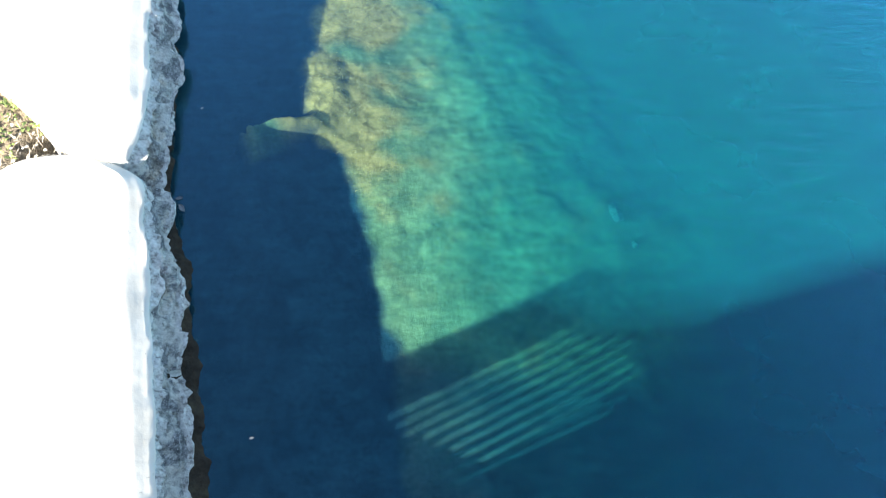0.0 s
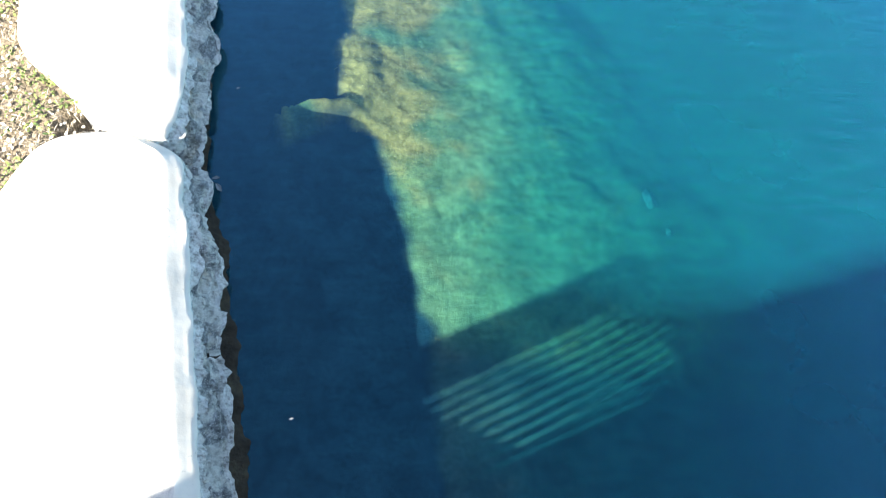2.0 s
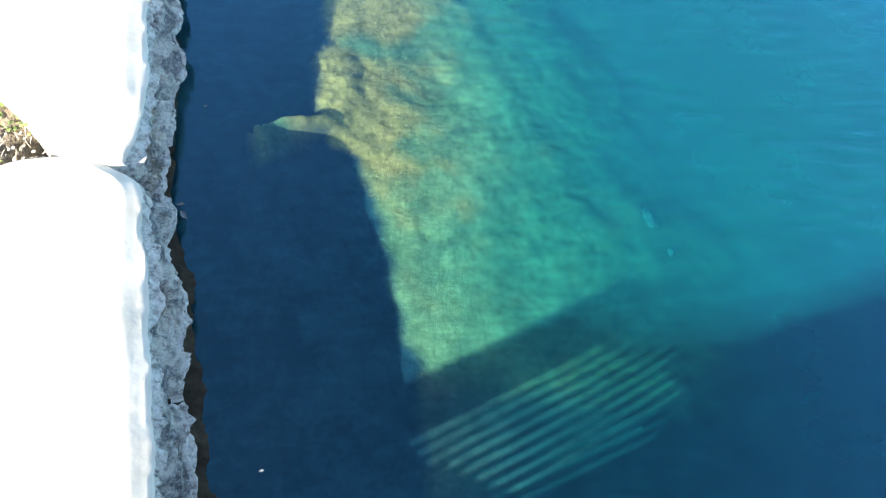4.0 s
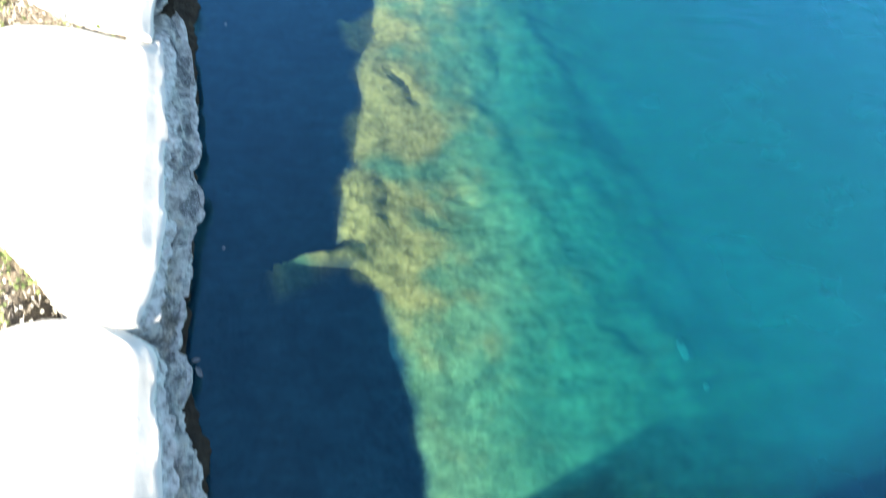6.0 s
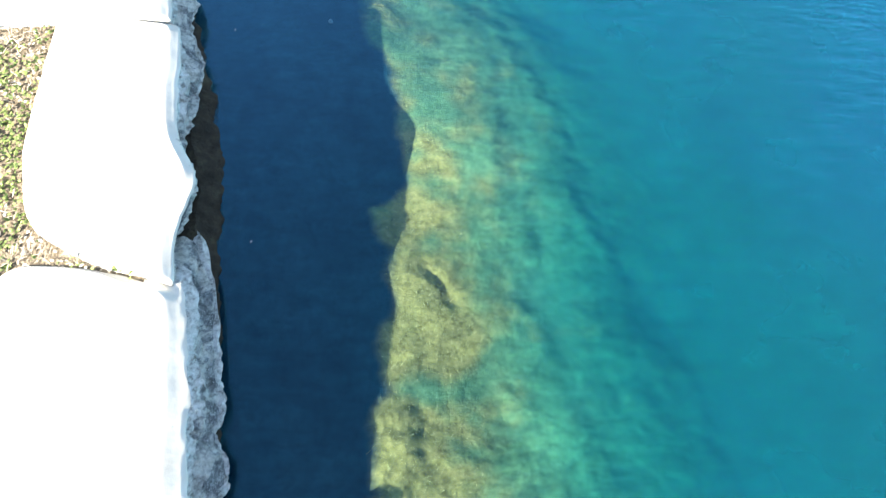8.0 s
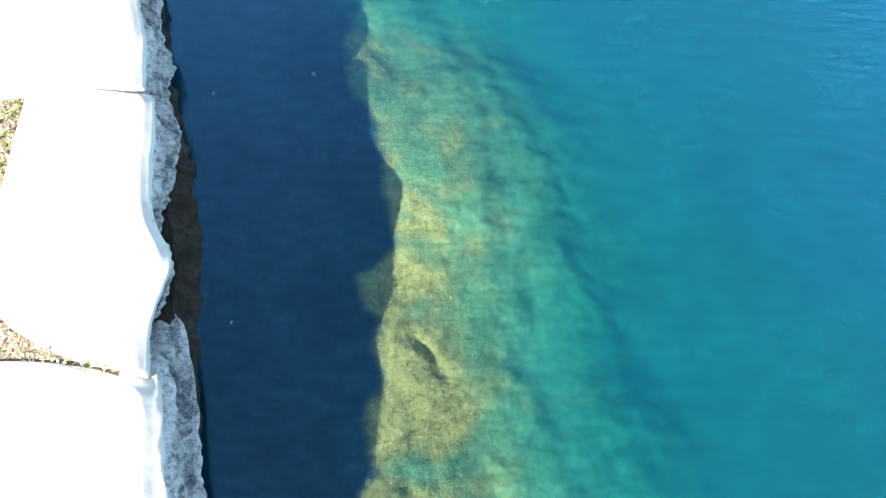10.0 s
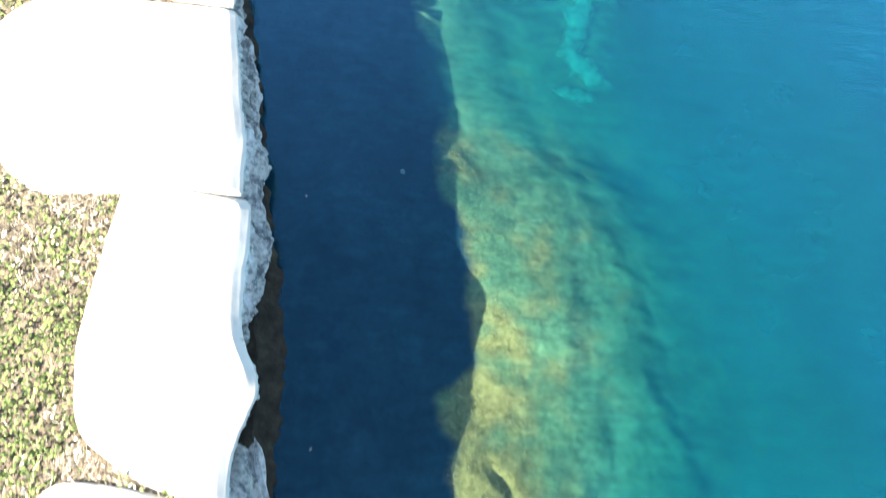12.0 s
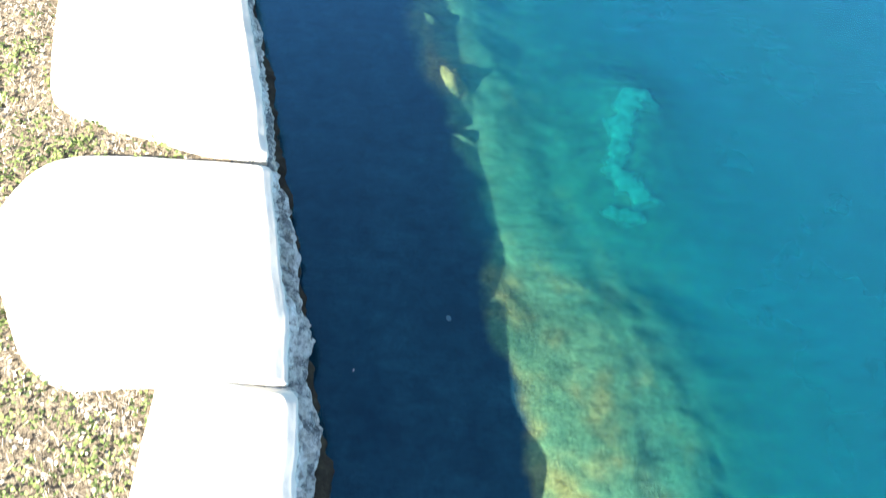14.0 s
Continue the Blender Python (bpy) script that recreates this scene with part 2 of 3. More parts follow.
# ---- the bed of the water ----
def wall_line(s):
    return 0.15 + 0.035 * ease(-0.25, -0.6, s) - 0.15 * max(0.0, min(s, 8.0) - 2.3) + 0.045 * ease(2.9, 3.4, s) + 0.04 * math.exp(-((s - 1.85) / 0.4) ** 2) + 0.03 * ease(-0.9, -1.4, s) - 0.05 * math.exp(-((s + 0.2) / 0.3) ** 2)


def along(knots, s):
    """A value read off a line of (s, value), straight from knot to knot."""
    for (s0, v0), (s1, v1) in zip(knots, knots[1:]):
        if s <= s1:
            return v0 + (v1 - v0) * ease(s0, s1, s)
    return knots[-1][1]


# the broken lips of the two ledges by which the shelf steps down
LEDGES = (
    (((-2.0, 2.55), (-0.35, 2.17), (0.04, 1.97), (0.45, 1.88), (0.90, 1.64), (2.05, 1.58), (2.90, 1.66), (3.4, 1.9), (5.0, 2.2)), 0.012, 5.0),
    (((-1.0, 3.0), (0.8, 2.45), (1.40, 2.18), (2.0, 1.98), (2.45, 1.98), (2.83, 1.87), (3.11, 1.71), (3.67, 1.39), (3.92, 1.30), (5.04, 1.13), (7.0, 0.9)), 0.028, 6.0),
)


def lip(knots, seed, s):
    return along(knots, s) + 0.09 * fbm(s * 2.6, 0.0, seed + 100) + 0.06 * fbm(s * 9.0, 0.0, seed + 101)


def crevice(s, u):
    """How deep a point lies in the cracks under the lips, from 0 to 1; it also darkens the colour."""
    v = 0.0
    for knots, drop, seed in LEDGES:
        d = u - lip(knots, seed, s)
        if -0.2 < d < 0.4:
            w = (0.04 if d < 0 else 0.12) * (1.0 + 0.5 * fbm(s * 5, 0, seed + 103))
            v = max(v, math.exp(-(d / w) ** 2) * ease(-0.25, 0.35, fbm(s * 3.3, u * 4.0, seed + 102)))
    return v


def bed_height(s, u):
    edge = 2.05 + 0.25 * ease(1.5, -0.5, s) - 0.42 * max(0.0, min(s, 7.0) - 2.9) + 0.20 * fbm(s * 1.3, 4.0, 0.0)
    z = -0.425 - 0.215 * max(0.0, u - 0.45)
    z -= 0.13 * ease(edge - 0.6, edge + 0.6, u) + 0.22 * max(0.0, u - edge)
    far = min(max((u - 0.42) / 0.5, 0.0), 1.0)
    # ridge raised into the sun, standing in for light through a stone gap
    z += (0.27 - 0.13 * far) * math.exp(-((s - 0.24 - 0.16 * far + 0.012 * fbm(u * 9, 0, 51.0)) / (0.012 + 0.08 * far ** 1.3)) ** 2) * ease(0.28, 0.42, u) * ease(0.95, 0.55, u)
    # bumps and dips from here on also place the wall's shade edge
    z += 0.10 * math.exp(-((s - 0.62) / 0.28) ** 2 - ((u - 0.78) / 0.20) ** 2) * (1 + 0.3 * fbm(s * 7, u * 7, 81.0))
    z += 0.10 * math.exp(-((s - 1.86) / 0.07) ** 2 - ((u - 0.85) / 0.07) ** 2)
    z -= 0.11 * math.exp(-((s - 2.15) / 0.35) ** 2 - ((u - 0.9) / 0.25) ** 2)
    z -= 0.045 * math.exp(-((s - 1.45 + 1.1 * (u - 1.13) + 0.10 * fbm(u * 8, s * 8, 91.0)) / 0.06) ** 2 - ((u - 1.13) / 0.07) ** 2)
    z += 0.045 * ease(-0.3, 0.1, s) * ease(1.8, 1.5, s) * ease(1.5, 1.0, u) * ease(0.3, 0.7, u)
    z -= 0.10 * ease(2.5, 3.6, s)
    z += 0.11 * math.exp(-((s - 4.74 + 0.4 * (u - 0.84)) / 0.14) ** 2 - ((u - 0.85) / 0.10) ** 2) * (1 + 0.5 * fbm(s * 9, u * 9, 95.0))
    z += 0.10 * math.exp(-((s - 5.22) / 0.12) ** 2 - ((u - 0.76) / 0.09) ** 2) * (1 + 0.5 * fbm(s * 9, u * 9, 96.0))
    z += 0.060 * math.exp(-((s - 3.22) / 0.27) ** 2 - ((u - 0.95) / 0.20) ** 2)
    # thin ridge standing in for a light streak through another gap
    z += 0.09 * math.exp(-((s - 4.31) / 0.035) ** 2) * ease(0.55, 0.80, u) * ease(1.0, 0.86, u)
    if -0.5 < u < 5.0:
        for knots, drop, seed in LEDGES:
            z -= drop * ease(-0.04, 0.07 + 0.10 * ease(2.2, 3.4, s), u - lip(knots, seed, s)) * ease(5.0, 3.5, u)
        z -= 0.008 * crevice(s, u)
    z = max(z, -4.0)
    rough = 0.03 * fbm(s * 1.7, u * 1.7, 1.0, 2) + 0.008 * fbm(s * 5.0, u * 5.0, 2.0) + 0.0055 * fbm(s * 16, u * 16, 3.0, 3)
    rough += 0.010 * ease(edge, edge + 0.4, u) * fbm(s * 6.0, u * 6.0, 61.0)
    rough -= 0.012 * ease(0.2, 0.7, fbm(s * 2.6, u * 3.4, 31.0))
    z += (0.20 + 0.16 * ease(4.1, 4.9, s)) * math.exp(-((s - 4.45) / 0.68) ** 4 - ((u - 2.1) / 0.42) ** 2)
    return z + rough * (1.0 - 0.4 * ease(2.0, 3.0, s)) * (1.0 if u < 8 else 0.3)


# the lit edge of the wall's shade, out from the wall, where the algae colour begins
LIT_EDGE = ((-2.0, 0.95), (-0.96, 1.0), (-0.4, 0.96), (0.18, 0.88), (0.28, 0.74), (0.70, 0.72), (0.92, 0.80), (1.17, 0.80), (1.43, 0.88), (1.67, 0.88), (1.85, 0.82), (2.15, 1.05), (2.34, 1.00),
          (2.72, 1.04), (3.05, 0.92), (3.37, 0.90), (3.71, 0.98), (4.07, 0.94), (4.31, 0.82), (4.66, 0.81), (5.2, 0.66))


def lit_algae_cover(s, u):
    # sunlit patches inside the wall's shade get the algae colour too
    lit_patch = math.exp(-((s - 0.25 - 0.30 * max(0.0, u - 0.42)) / 0.04) ** 2) * ease(0.38, 0.46, u)
    lit_patch = max(lit_patch, math.exp(-((s - 4.78 + 1.2 * (u - 0.82)) / 0.18) ** 4 - ((u - 0.82) / 0.14) ** 4))
    lit_patch = max(lit_patch, math.exp(-((s - 5.22) / 0.16) ** 4 - ((u - 0.76) / 0.13) ** 4))
    start = along(LIT_EDGE, s)
    grown = max(lit_patch, ease(start - 0.02, start + 0.07, u + 0.05 * fbm(s * 5.0, u * 5.0, 41.0)))
    # colour darkened in the cracks, and again under the stair's shade
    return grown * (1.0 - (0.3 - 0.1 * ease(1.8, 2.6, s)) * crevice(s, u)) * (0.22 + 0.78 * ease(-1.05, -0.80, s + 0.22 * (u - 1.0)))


def turf_cover(s, u):
    """Where the yellow turf grows thickly."""
    v = 1.25 * math.exp(-((s - 0.52) / 0.36) ** 2 - ((u - 0.86) / 0.24) ** 2)
    v += 0.95 * math.exp(-((s - 1.22) / 0.36) ** 2 - ((u - 1.02) / 0.24) ** 2)
    v += 0.45 * math.exp(-((s - 1.95) / 0.5) ** 2 - ((u - 1.0) / 0.25) ** 2)
    v += 1.1 * math.exp(-((s - 4.78 + 1.2 * (u - 0.82)) / 0.15) ** 2 - ((u - 0.82) / 0.11) ** 2)
    v += 0.26 * ease(1.7, 1.1, u) * ease(2.7, 1.9, s) * ease(-0.5, 0.2, s) + 0.10
    v += 0.2 * ease(2.0, 1.5, u) * ease(1.8, 2.4, s) * ease(4.4, 3.2, s)
    v -= 0.8 * math.exp(-((s - 0.88) / 0.09) ** 2 - ((u - 0.98) / 0.2) ** 2)
    return ease(0.12, 0.95, v + 0.55 * fbm(s * 4.5, u * 4.5, 71.0))


bed_u = steps((-0.6, 0.0, 0.1), (0.0, 0.40, 0.03), (0.40, 1.0, 0.014), (1.0, 2.6, 0.02), (2.6, 3.2, 0.04), (3.2, 6.0, 0.14), (6.0, 20.0, 1.0), (20, 400, 40), (400, 3000, 400))
bed_s = steps((-3000, -400, 400), (-400, -20, 40), (-20, -4, 1.0), (-4, -2.4, 0.2), (-2.4, -0.9, 0.03), (-0.9, 0.25, 0.02), (0.25, 0.75, 0.008), (0.75, 5.6, 0.02), (5.6, 6.4, 0.04), (6.4, 9, 0.2), (9, 20, 1.0), (20, 400, 40), (400, 3000, 400))
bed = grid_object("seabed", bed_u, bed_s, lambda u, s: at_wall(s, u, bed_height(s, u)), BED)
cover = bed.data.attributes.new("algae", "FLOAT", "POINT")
cover.data.foreach_set("value", [lit_algae_cover(s, u) for s in bed_s for u in bed_u])
growth = bed.data.attributes.new("turf", "FLOAT", "POINT")
growth.data.foreach_set("value", [turf_cover(s, u) for s in bed_s for u in bed_u])
tagged(bed, "algae-covered limestone shelf sloping into deep water", "seabed", kind="structure")


# ---- the water ----
def sheet(name, z, material, near=-0.6):
    v = [at_wall(s, u, z) for s, u in ((-3000, near), (3000, near), (3000, 3000), (-3000, 3000))]
    return mesh_object(name, v, [(0, 3, 2, 1)], material, False)


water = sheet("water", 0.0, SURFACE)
tagged(water, "calm clear blue-green water with faint ripples", "water", kind="structure")
deep_u = steps((-0.6, 0.6, 0.3), (0.6, 3.4, 0.05), (3.4, 6.0, 0.3), (6.0, 20, 2), (20, 400, 95), (400, 3000, 650))
deep_s = steps((-3000, -400, 650), (-400, -20, 95), (-20, -3, 2), (-3, 7, 0.06), (7, 20, 2), (20, 400, 95), (400, 3000, 650))
floor_heights = [bed_height(s, u) for s in deep_s for u in deep_u]
for depth, density, green, blue in (
    (0.45, 0.17, (0.012, 0.19, 0.18), (0.010, 0.18, 0.22)),
    (0.58, 0.18, (0.010, 0.19, 0.185), (0.010, 0.18, 0.22)),
    (0.72, 0.20, (0.008, 0.195, 0.195), (0.008, 0.175, 0.24)),
    (0.87, 0.64, (0.003, 0.198, 0.180), (0.003, 0.166, 0.216)),
    (1.25, 0.60, (0.002, 0.122, 0.185), (0.002, 0.106, 0.25)),
):
    if depth > 0.8:
        values = [ease(0.0, 0.34, -depth - z) for z in floor_heights]
    else:
        clear_by = [ease(1.2 - 0.5 * ease(2.8, 3.8, s) - 0.3 * ease(0.2, -0.5, s), 1.75 - 0.65 * ease(2.8, 3.8, s) - 0.25 * ease(0.2, -0.5, s), u) * (1.0 - 0.5 * ease(1.2, 2.2, s) * ease(3.7, 3.0, s) * ease(2.1, 1.6, u)) for s in deep_s for u in deep_u]
        values = [ease(0.0, 0.20, -depth - z) * c for z, c in zip(floor_heights, clear_by)]
    w = len(deep_u)
    cells = [(j * w + i, j * w + i + 1, (j + 1) * w + i + 1, (j + 1) * w + i) for j in range(len(deep_s) - 1) for i in range(w - 1)]
    cells = [c for c in cells if min(values[k] for k in c) > 0.004]
    body = mesh_object("water_depth", [at_wall(s, u, -depth) for s in deep_s for u in deep_u], cells, water_body(density, green, blue))
    murk = body.data.attributes.new("murk", "FLOAT", "POINT")
    murk.data.foreach_set("value", values)
    tagged(body, "cloudy blue-green water below the surface", "water", kind="structure")

# ---- the land behind the wall ----
land_u = steps((-3000, -400, 400), (-400, -20, 40), (-20, -3, 1.0), (-3.0, -0.02, 0.06))
land_s = steps((-3000, -400, 400), (-400, -20, 40), (-20, -4, 1.0), (-4, 7, 0.08), (7, 20, 1.0), (20, 400, 40), (400, 3000, 400))
land = grid_object("ground", land_u, land_s, lambda u, s: at_wall(s, u + min(0.0, wall_line(s) - 0.15) - 0.06, 0.30 + 0.02 * fbm(s * 2, u * 2, 0) - 0.25 * math.exp(-((s + 0.17) / 0.24) ** 4) * ease(-0.40, -0.24, u)), SOIL)
tagged(land, "bare sandy soil behind the sea wall", "ground", kind="structure")


def wall_point(s, z):
    bulge = 0.03 * fbm(s * 2.2, z * 3, 7.0) + 0.020 * fbm(s * 9, z * 7, 8.0, 6) + 0.014 * fbm(s * 26, z * 9, 9.0, 4)
    return at_wall(s, wall_line(s) - (0.95 * z if z > 0 else -0.45 * z) + bulge, z)


wall_s = steps((-3000, -20, 300), (-20, -3.5, 2), (-3.5, 7, 0.014), (7, 20, 2), (20, 3000, 300))
wall = grid_object("wall_sea", wall_s, steps((-1.4, -0.3, 0.1), (-0.3, 0.10, 0.025)), lambda s, z: wall_point(s, z), WET)
tagged(wall, "dark wet rock base of the sea wall", "sea wall", kind="structure")
backing = grid_object("wall_core", wall_s, [0.0, 1.0], lambda s, k: wall_point(s, 0.1) - OUT * 0.3 * (1 - k), WET)
tagged(backing, "dark rubble core of the sea wall", "sea wall", kind="structure")


# ---- the cap stones ----
def fillet(corners, radii, spacing=0.014):
    """The outline of a polygon with rounded corners."""
    pts = []
    n = len(corners)
    for i in range(n):
        p, a, b = Vector(corners[i]), Vector(corners[i - 1]), Vector(corners[(i + 1) % n])
        da, db = (a - p).normalized(), (b - p).normalized()
        r = radii[i]
        for k in range(9):
            t = k / 8
            pts.append(p + da * r * (1 - t) ** 2 + db * r * t ** 2)
    out = []
    for i, p in enumerate(pts):
        q = pts[(i + 1) % len(pts)]
        m = max(1, round((q - p).length / spacing))
        out += [p + (q - p) * k / m for k in range(m)]
    return out


def cap_stone(corners, radii, top, thick, flare, bevel, seed, bulges=(), toe=0.0):
    """corners: the outline in s and u. flare: how far the broken front juts out at its foot, with stretches that differ. bevel: the width of the worn front edge. toe: how far the foot of the front reaches on past its end."""
    ring = fillet(corners, radii)
    n = len(ring)
    centre = sum(ring, Vector((0, 0))) / n
    normals = []
    for i in range(n):
        e = ring[(i + 1) % n] - ring[i - 1]
        v = Vector((e.y, -e.x)).normalized()
        normals.append(v if v.dot(ring[i] - centre) > 0 else -v)
    lip = max(p.y for p in ring)
    high = max(p.x for p in ring if p.y > lip - 0.1)
    near = [ease(lip - 0.40, lip - 0.02, p.y) for p in ring]
    front = [w * max(0.0, v.y) for w, v in zip(near, normals)]
    verts, faces = [], []

    def edge(i):
        s, u = ring[i]
        push = 0.014 * fbm(s * 2.2, u * 2.2, seed, 2) + 0.002 * fbm(s * 9, u * 9, seed)
        for s0, amount, width in bulges:
            push += amount * math.exp(-((s - s0) / width) ** 2) * front[i]
        return ring[i] + normals[i] * push

    def add(p, z):
        verts.append(at_wall(p.x, p.y, z))

    rows = 0
    widths = [bevel * near[i] * (1.0 + 0.35 * fbm(ring[i].x * 1.6, 1.0, seed + 2, 2)) for i in range(n)]
    for k in (0.02, 0.25, 0.5, 0.75, 0.92):
        rows += 1
        for i in range(n):
            p = centre + ((edge(i) - centre) * 0.98 - Vector((0, widths[i]))) * k
            add(p, top + 0.008 * fbm(p.x * 1.3, p.y * 1.3, seed + 3, 2))
    # the worn edge
    for k, fall in ((1.0, 0.0), (0.90, 0.07), (0.72, 0.26), (0.48, 0.52), (0.22, 0.80), (0.0, 1.0)):
        rows += 1
        for i in range(n):
            s, u = ring[i]
            p = centre + (edge(i) - centre) * (1 - 0.02 * k) - Vector((0, widths[i] * k))
            z = top + 0.008 * fbm(p.x * 1.3, p.y * 1.3, seed + 3, 2)
            p.y += 0.004 * fbm(s * 22, k * 4, seed + 8) * near[i] * (1 - k) ** 2
            add(p, z - (0.010 + 0.65 * widths[i]) * fall)
    # the broken face, with a thin jutting bed at its foot
    for off, fall in ((0.10, 0.05), (0.22, 0.16), (0.34, 0.28), (0.45, 0.40), (0.58, 0.52), (0.70, 0.64), (0.80, 0.76), (0.84, 0.84), (1.0, 0.86), (1.02, 0.94), (0.9, 1.0)):
        rows += 1
        for i in range(n):
            s, u = ring[i]
            f = front[i]
            foot = flare[0] + sum(a * math.exp(-((s - s0) / w) ** 2) for s0, a, w in flare[1:])
            lean = 0.015 + f * foot * (1.0 + 0.5 * fbm(s * 2.3, 0.0, seed + 9)) * (1.0 - (0.75 if toe else 0.0) * ease(high - 0.2, high, s))
            facet = noise.cell(Vector((s * 6.0 + 0.8 * fall, fall * 3.0, seed))) - 0.5
            chip = (0.034 * fbm(s * 3.5, fall * 1.2, seed + 5) + 0.026 * fbm(s * 11, fall * 5, seed + 6, 6) + 0.012 * fbm(s * 33, fall * 11, seed + 7, 3) + 0.018 * facet) * min(1.0, fall * 5)
            p = edge(i) + normals[i] * (lean * off + chip * (0.3 + 0.7 * f))
            p.x += toe * off * near[i] * ease(high - 0.25, high, s)
            low = top - 0.010 - 0.65 * widths[i]
            add(p, low - fall * (low - (top - thick)) + 0.012 * fbm(s * 7, fall * 3, seed + 1) * (1 - fall) * f)
    for r in range(rows - 1):
        for i in range(n):
            j = (i + 1) % n
            faces.append((r * n + i, (r + 1) * n + i, (r + 1) * n + j, r * n + j))
    faces.append(tuple(range(n)))
    faces.append(tuple((rows - 1) * n + i for i in range(n))[::-1])
    ob = mesh_object("cap_stone", verts, faces, LIMESTONE)
    ob.data.materials.append(BROKEN)
    ob.data.materials.append(RIM)
    ob.data.materials.append(EDGE)
    for k in range(5 * n, 11 * n):
        if near[k % n] > 0.3:
            ob.data.polygons[k].material_index = 3
    for k in range(11 * n, (rows - 1) * n):
        ob.data.polygons[k].material_index = 1 if 13 * n <= k < 18 * n else 2
        ob.data.polygons[k].use_smooth = False
    bm = bmesh.new()
    bm.from_mesh(ob.data)
    bmesh.ops.recalc_face_normals(bm, faces=bm.faces)
    bm.to_mesh(ob.data)
    bm.free()
    return tagged(ob, "pale rough-cut limestone block capping the sea wall", "stone block", "cap stones of the sea wall")


STONES = [
    (((-1.85, 0.09), (-0.28, 0.05), (-0.15, -0.16), (-0.13, -0.52), (-0.62, -0.80), (-1.85, -1.0)), (0.10, 0.08, 0.05, 0.16, 0.12, 0.2), 0.34, 0.28, (0.085, (-0.2, -0.04, 0.10)), 0.065, 1.0, ()),
    (((-0.20, -0.02), (0.10, 0.075), (1.145, 0.07), (1.27, -0.27), (1.35, -0.68), (0.34, -0.64), (-0.155, -0.22)), (0.06, 0.06, 0.06, 0.08, 0.20, 0.10, 0.05), 0.34, 0.28, (0.09,), 0.065, 2.0, (), 0.42),
    (((1.17, 0.04), (2.50, 0.06), (2.64, -0.48), (1.90, -0.59), (1.50, -0.55), (1.31, -0.30)), (0.03, 0.04, 0.10, 0.10, 0.12, 0.08), 0.35, 0.24, (-0.02, (2.35, 0.08, 0.30), (1.55, -0.06, 0.25)), 0.04, 3.0, ((1.66, 0.08, 0.16),), 0.12),
    (((2.54, 0.03), (3.60, -0.05), (3.73, -1.08), (3.32, -1.27), (2.60, -0.98)), (0.03, 0.04, 0.25, 0.16, 0.26), 0.34, 0.27, (0.02, (2.75, 0.05, 0.3)), 0.032, 4.0, ()),
    (((3.64, -0.06), (4.95, -0.22), (4.95, -1.13), (4.00, -1.08), (3.68, -0.38)), (0.03, 0.05, 0.10, 0.12, 0.15), 0.35, 0.27, (0.01,), 0.032, 5.0, ()),
    (((5.00, -0.22), (6.30, -0.32), (6.30, -1.10), (5.05, -1.10)), (0.05, 0.05, 0.15, 0.20), 0.34, 0.26, (0.03,), 0.035, 6.0, ()),
    (((-3.10, 0.12), (-1.91, 0.10), (-1.91, -0.90), (-3.10, -0.85)), (0.05, 0.08, 0.15, 0.20), 0.33, 0.27, (0.06,), 0.08, 7.0, ()),
]
for row in STONES:
    cap_stone(*row)


# ---- unseen deck and slatted stair screen, added to shade the water ----
def box(bm, x0, x1, y0, y1, z0, z1):
    m = Matrix.Translation(((x0 + x1) / 2, (y0 + y1) / 2, (z0 + z1) / 2)) @ Matrix.Diagonal((x1 - x0, y1 - y0, z1 - z0, 1))
    bmesh.ops.create_cube(bm, size=1.0, matrix=m)


def panel(bm, outline, y, thick):
    """An upright board cut to an outline in x and z."""
    side = bm.faces.new([bm.verts.new((x, y, z)) for x, z in outline])
    moved = bmesh.ops.extrude_face_region(bm, geom=[side])["geom"]
    bmesh.ops.translate(bm, verts=[v for v in moved if isinstance(v, bmesh.types.BMVert)], vec=(0, thick, 0))


STAIR = pose(-4.804, -2.653, 0.782, 0, 0, 23.65)
FALL = 0.494  # how steeply the stair goes down along its screen
stair = new("stair_screen")
stair.matrix_world = STAIR
tagged(stair, "unseen timber stair side, slatted to cast the striped shade", "stair")


def down_from(x, z, low):
    """The place at height low on a line that falls with the stair from (x, z)."""
    return x + (z - low) / FALL, low


def stair_panel(name, outline, y, thick):
    bm = bmesh.new()
    panel(bm, outline, y, thick)
    return part(name, bm, WOOD, stair)


# outlines traced back along the sun from the edges of the shade
stair_panel("fascia", ((-6.0, 1.47), (-6.0, 2.0), (1.08, 2.0), down_from(1.08, 2.0, 1.47)), -0.03, 0.06)
stair_panel("skirt", ((0.63, 2.0), (1.08, 2.0), (1.60, 1.69), (2.35, 1.33), (3.50, 0.90), (4.43, 0.58), (5.10, 0.45), (5.10, -0.18), down_from(0.63, 2.0, -0.18)), -0.024, 0.048)
stair_panel("stringer", ((-6.0, -1.5), (-6.0, 1.468), (0.60, 1.468), down_from(0.60, 1.468, -0.08), (4.6, -1.5)), -0.02, 0.04)
for k in range(9):
    z = -0.0675 + 0.175 * k
    stair_panel("slat", (down_from(0.35, 1.47, z - 0.047), down_from(0.35, 1.47, z + 0.047), down_from(0.75, 2.0, z + 0.047), down_from(0.75, 2.0, z - 0.047)), -0.002, 0.004)

deck = new("deck")
tagged(deck, "unseen grey timber deck, outlined to shade the water", "deck")
bm = bmesh.new()
# unseen slab, its outline drawn from the shade it has to cast
top = bm.faces.new([bm.verts.new((x, y, 2.60)) for x, y in ((-2.43, -2.094), (-2.97, -2.639), (-7.53, -4.639), (-7.43, -10.039), (4.57, -10.039), (2.27, -0.669))])
